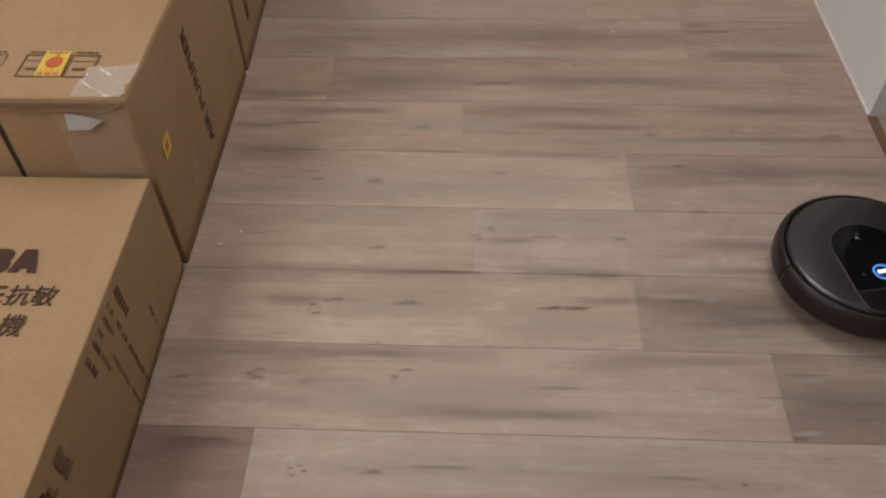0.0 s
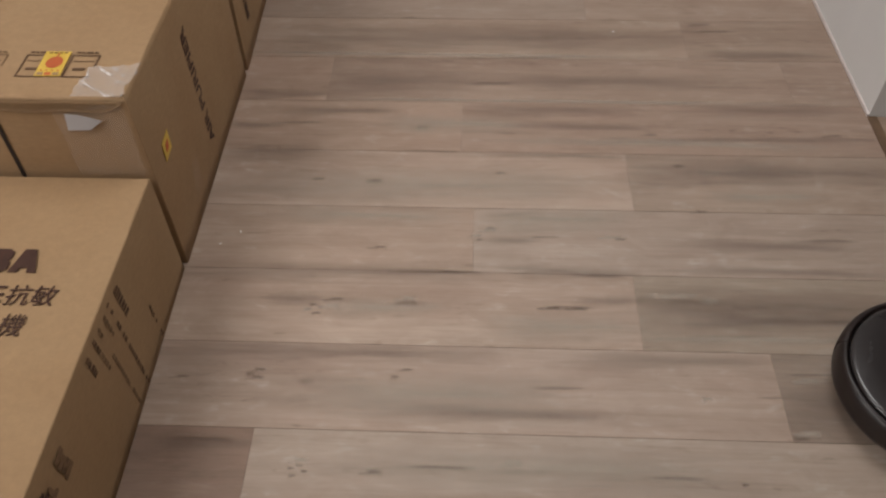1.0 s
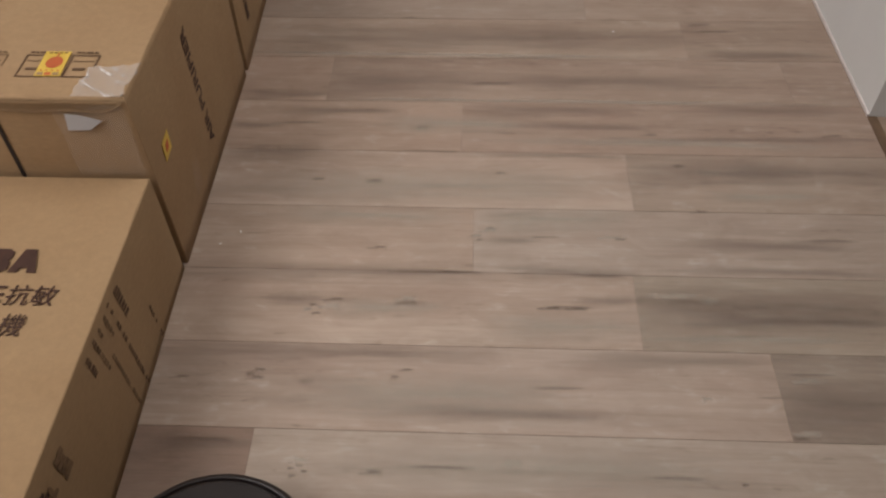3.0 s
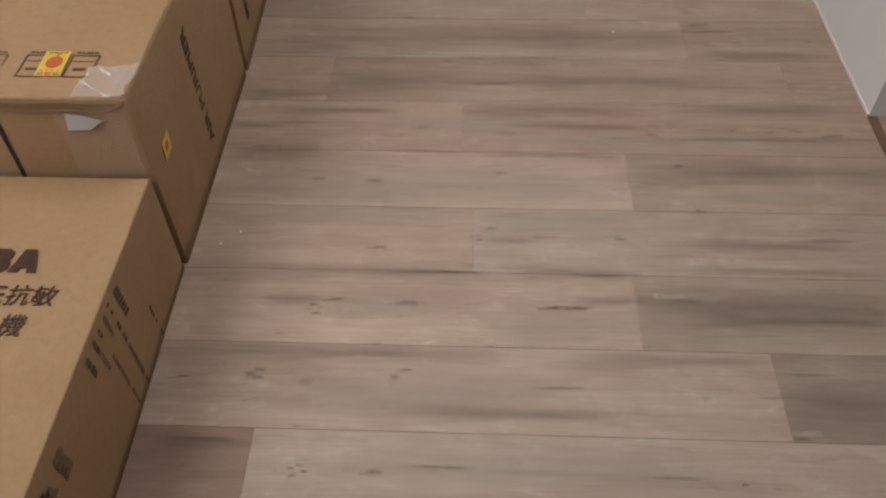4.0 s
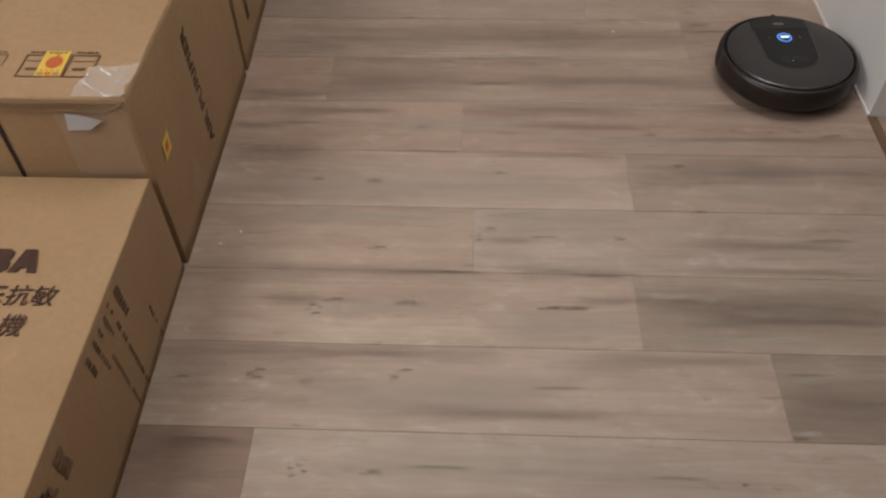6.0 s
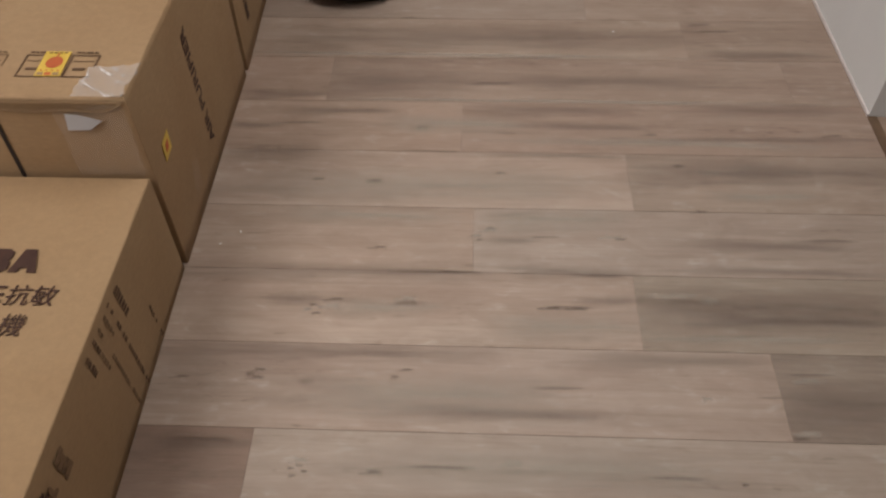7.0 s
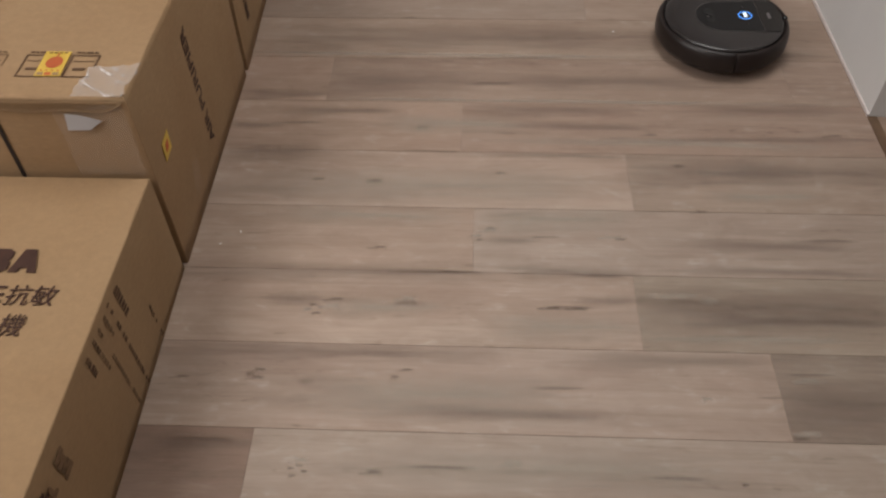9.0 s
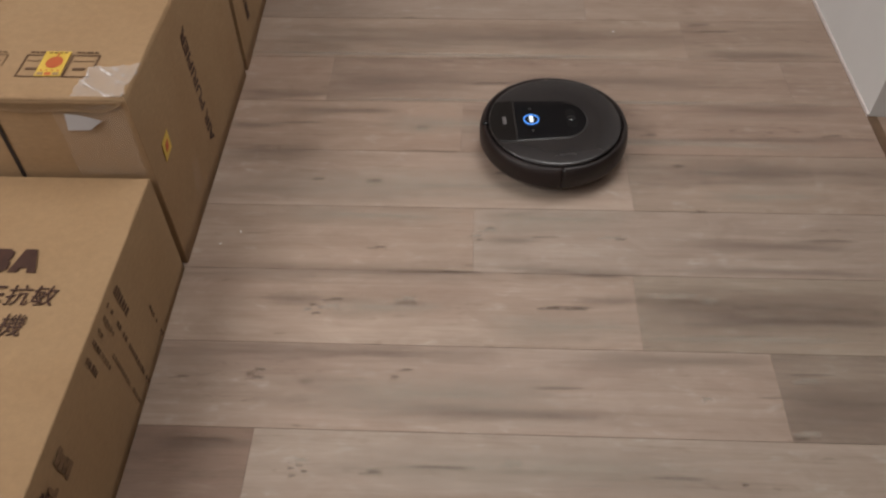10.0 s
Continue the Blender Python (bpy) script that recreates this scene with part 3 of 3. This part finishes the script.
FLECKS = [(-0.13, 1.534, 0.055), (0.005, 1.190, 0.026), (0.034, 1.208, 0.036), (-0.279, 0.995, 0.045), (-0.129, 1.017, 0.045), (0.592, 0.737, 0.055), (0.616, 0.846, 0.061), (0.290, 1.192, 0.059),
          (0.425, 0.802, 0.020), (0.073, 0.667, 0.029), (-0.325, 0.985, 0.018), (0.404, 1.038, 0.12), (0.470, 1.026, 0.03), (-0.29, 0.660, 0.03)]
for x, y, length in KNOTS + KNOTS_FAR:
    fleck("knot", x, y, length * dice.uniform(1.1, 1.5), dice.uniform(0.009, 0.016) + 0.05 * min(length, 0.1), M_KNOT)
for x, y, length in FLECKS:
    fleck("pale_fleck", x, y, length * 1.3, 0.018, M_PALE)


# cracks and dark lines of the grain: place, length and width
CRACKS = [(0.160, 0.817, 0.087, 0.007), (-0.057, 0.655, 0.115, 0.007), (0.345, 0.647, 0.099, 0.007), (0.107, 1.829, 0.253, 0.012), (-0.466, 1.187, 0.055, 0.006), (0.539, 0.808, 0.045, 0.006),
          (0.620, 0.859, 0.082, 0.006), (0.738, 1.193, 0.118, 0.014), (-0.428, 1.555, 0.111, 0.013), (-0.119, 1.457, 0.159, 0.014), (0.632, 1.957, 0.134, 0.013), (0.603, 1.989, 0.066, 0.030)]
CRACKS_NEAR = [(0.184, 1.002, 0.100, 0.012), (0.033, 1.718, 0.101, 0.012), (-0.08, 1.088, 0.16, 0.008), (-0.03, 1.090, 0.08, 0.006), (-0.47, 0.697, 0.10, 0.009), (0.26, 1.085, 0.09, 0.008), (0.15, 1.190, 0.06, 0.008)]
for x, y, length, wide in CRACKS + CRACKS_NEAR:
    fleck("grain_crack", x, y, length * 1.2, wide * 1.3, M_LINE, 0.0005)


# broad dark and light figure of the grain: place, length and width
BANDS = [(-0.009, 1.917, 1.102, 0.100), (-0.191, 1.721, 0.348, 0.094), (-0.484, 1.662, 0.208, 0.041), (-0.530, 1.542, 0.124, 0.030), (-0.465, 1.449, 0.214, 0.055), (0.178, 1.613, 0.416, 0.039),
         (0.171, 1.448, 0.367, 0.020), (0.536, 1.395, 0.363, 0.075), (0.760, 1.401, 0.400, 0.060), (0.084, 1.179, 0.101, 0.023), (0.605, 1.174, 0.351, 0.035), (-0.268, 1.083, 0.639, 0.042),
         (0.195, 1.091, 0.241, 0.040), (-0.355, 1.010, 0.091, 0.029), (0.269, 1.020, 0.123, 0.026), (0.569, 1.010, 0.482, 0.095), (0.627, 0.978, 0.344, 0.032), (-0.272, 0.885, 0.601, 0.034)]
BANDS_NEAR = [(0.365, 0.882, 0.378, 0.035), (0.680, 0.797, 0.240, 0.080), (-0.480, 0.687, 0.193, 0.036), (0.618, 1.106, 0.443, 0.020), (0.622, 1.512, 0.684, 0.022), (0.30, 1.73, 0.60, 0.05),
              (0.70, 1.62, 0.40, 0.045), (0.25, 1.55, 0.30, 0.03), (0.05, 0.76, 0.40, 0.03), (0.75, 1.85, 0.30, 0.04), (-0.35, 1.60, 0.30, 0.03)]
GLEAMS = [(-0.030, 1.839, 1.122, 0.022), (0.219, 1.649, 1.148, 0.016), (0.476, 1.496, 0.793, 0.030), (-0.116, 1.340, 0.897, 0.100), (0.168, 1.241, 0.304, 0.067), (-0.178, 0.993, 0.235, 0.040),
          (0.517, 0.935, 0.395, 0.020), (-0.084, 0.796, 0.513, 0.083), (0.637, 1.321, 0.247, 0.034), (0.115, 0.658, 0.670, 0.062), (-0.056, 1.557, 0.356, 0.060), (0.18, 0.955, 0.30, 0.060), (-0.25, 1.245, 0.40, 0.05)]
for x, y, length, wide in BANDS + BANDS_NEAR:
    fleck("dark_figure", x, y, length * 1.25, wide * 1.6, M_BAND, 0.0002)
for x, y, length, wide in GLEAMS:
    fleck("light_figure", x, y, length * 1.2, wide * 1.4, M_GLEAM, 0.00035)


# ---- movement ----
ROUTE = """
0 .765 1.089 -78; .1 .786 .848 -85; .2 .80 .48 -90; .3 .82 .45 -80; .4 .823 .591 -60; .5 .822 .717 -40; .6 .818 .768 -20; .7 .824 .789 0; .8 .830 .787 20; .9 .816 .789 45
1 .811 .813 65; 1.1 .773 .913 80; 1.2 .826 1.069 88; 1.3 .823 1.154 90; 1.4 .820 1.372 86; 1.5 .816 1.493 98; 1.6 .782 1.646 89; 1.7 .772 2.115 95; 1.8 .772 2.217 125; 1.9 .528 2.219 175
2 .071 2.217 180; 2.1 -.33 2.205 182; 2.2 -.415 2.203 215; 2.3 -.400 2.092 255; 2.4 -.420 1.718 265; 2.5 -.418 1.168 280; 2.6 -.410 1.068 275; 2.7 -.399 .915 272
2.8 -.395 .76 271; 2.9 -.39 .60 272; 3 -.38 .43 272; 3.1 -.36 .28 280; 3.2 -.28 .16 310; 3.3 -.1 .11 345; 3.4 .15 .10 360; 3.5 .40 .12 372; 3.6 .62 .20 400; 3.7 .75 .30 425
3.8 .80 .40 440; 3.9 .82 .44 446; 4 .825 .528 450; 4.1 .825 .652 450; 4.2 .812 .807 455; 4.3 .810 .809 465; 4.4 .669 .941 494; 4.5 .523 1.063 496; 4.533 .48 1.095 537; 4.567 .44 1.127 578
4.6 .40 1.156 619; 4.7 .407 1.0 627; 4.8 .408 .643 628; 4.9 .408 .636 671; 5 .476 .634 721; 5.1 .814 .613 740; 5.2 .829 .665 772; 5.3 .818 .719 790; 5.4 .819 .793 804; 5.5 .784 .949 808
5.6 .824 1.074 810; 5.7 .824 1.078 810; 5.8 .82 1.24 812; 5.9 .80 1.48 813; 6 .772 1.75 812; 6.1 .770 1.98 815; 6.2 .70 2.18 850; 6.3 .50 2.26 888; 6.4 .20 2.26 900; 6.5 -.08 2.25 902
6.6 -.28 2.23 906; 6.7 -.38 2.21 912; 6.8 -.401 2.201 935; 6.9 -.385 2.204 1000; 7 -.358 2.216 1062; 7.1 .006 2.213 1080; 7.2 .555 2.222 1080; 7.3 .772 2.226 1085; 7.4 .747 2.214 1150
7.5 .739 2.211 1225; 7.6 .643 2.093 1290; 7.7 .563 2.027 1275; 7.8 .105 1.937 1266; 7.9 -.116 2.133 1205; 8 -.110 2.133 1130; 8.1 .083 2.136 1086; 8.2 .547 2.169 1084; 8.3 .731 2.180 1084
8.333 .72 2.14 1140; 8.367 .70 2.09 1200; 8.4 .670 2.053 1255; 8.5 .580 2.036 1263; 8.6 -.041 2.001 1262; 8.7 -.386 1.989 1285; 8.8 -.370 1.951 1360; 8.9 .079 1.886 1430; 9 .639 1.899 1441
9.1 .737 1.906 1430; 9.133 .70 1.86 1372; 9.167 .65 1.80 1312; 9.2 .607 1.751 1253; 9.3 .607 1.751 1253; 9.4 -.117 1.711 1255; 9.5 -.385 1.691 1289; 9.533 -.25 1.66 1340; 9.567 -.10 1.63 1395
9.6 .039 1.606 1446; 9.7 .425 1.613 1446; 9.8 .742 1.629 1443; 9.833 .738 1.61 1408; 9.867 .732 1.59 1372; 9.9 .727 1.573 1336; 10 .180 1.474 1264
"""


def motions():
    rows = [tuple(float(v) for v in r.split()) for r in ROUTE.replace("\n", ";").split(";") if r.strip()]
    walk(robot, [(t, pose(x, y, 0.0, 0, 0, a)) for t, x, y, a in rows])


motions()
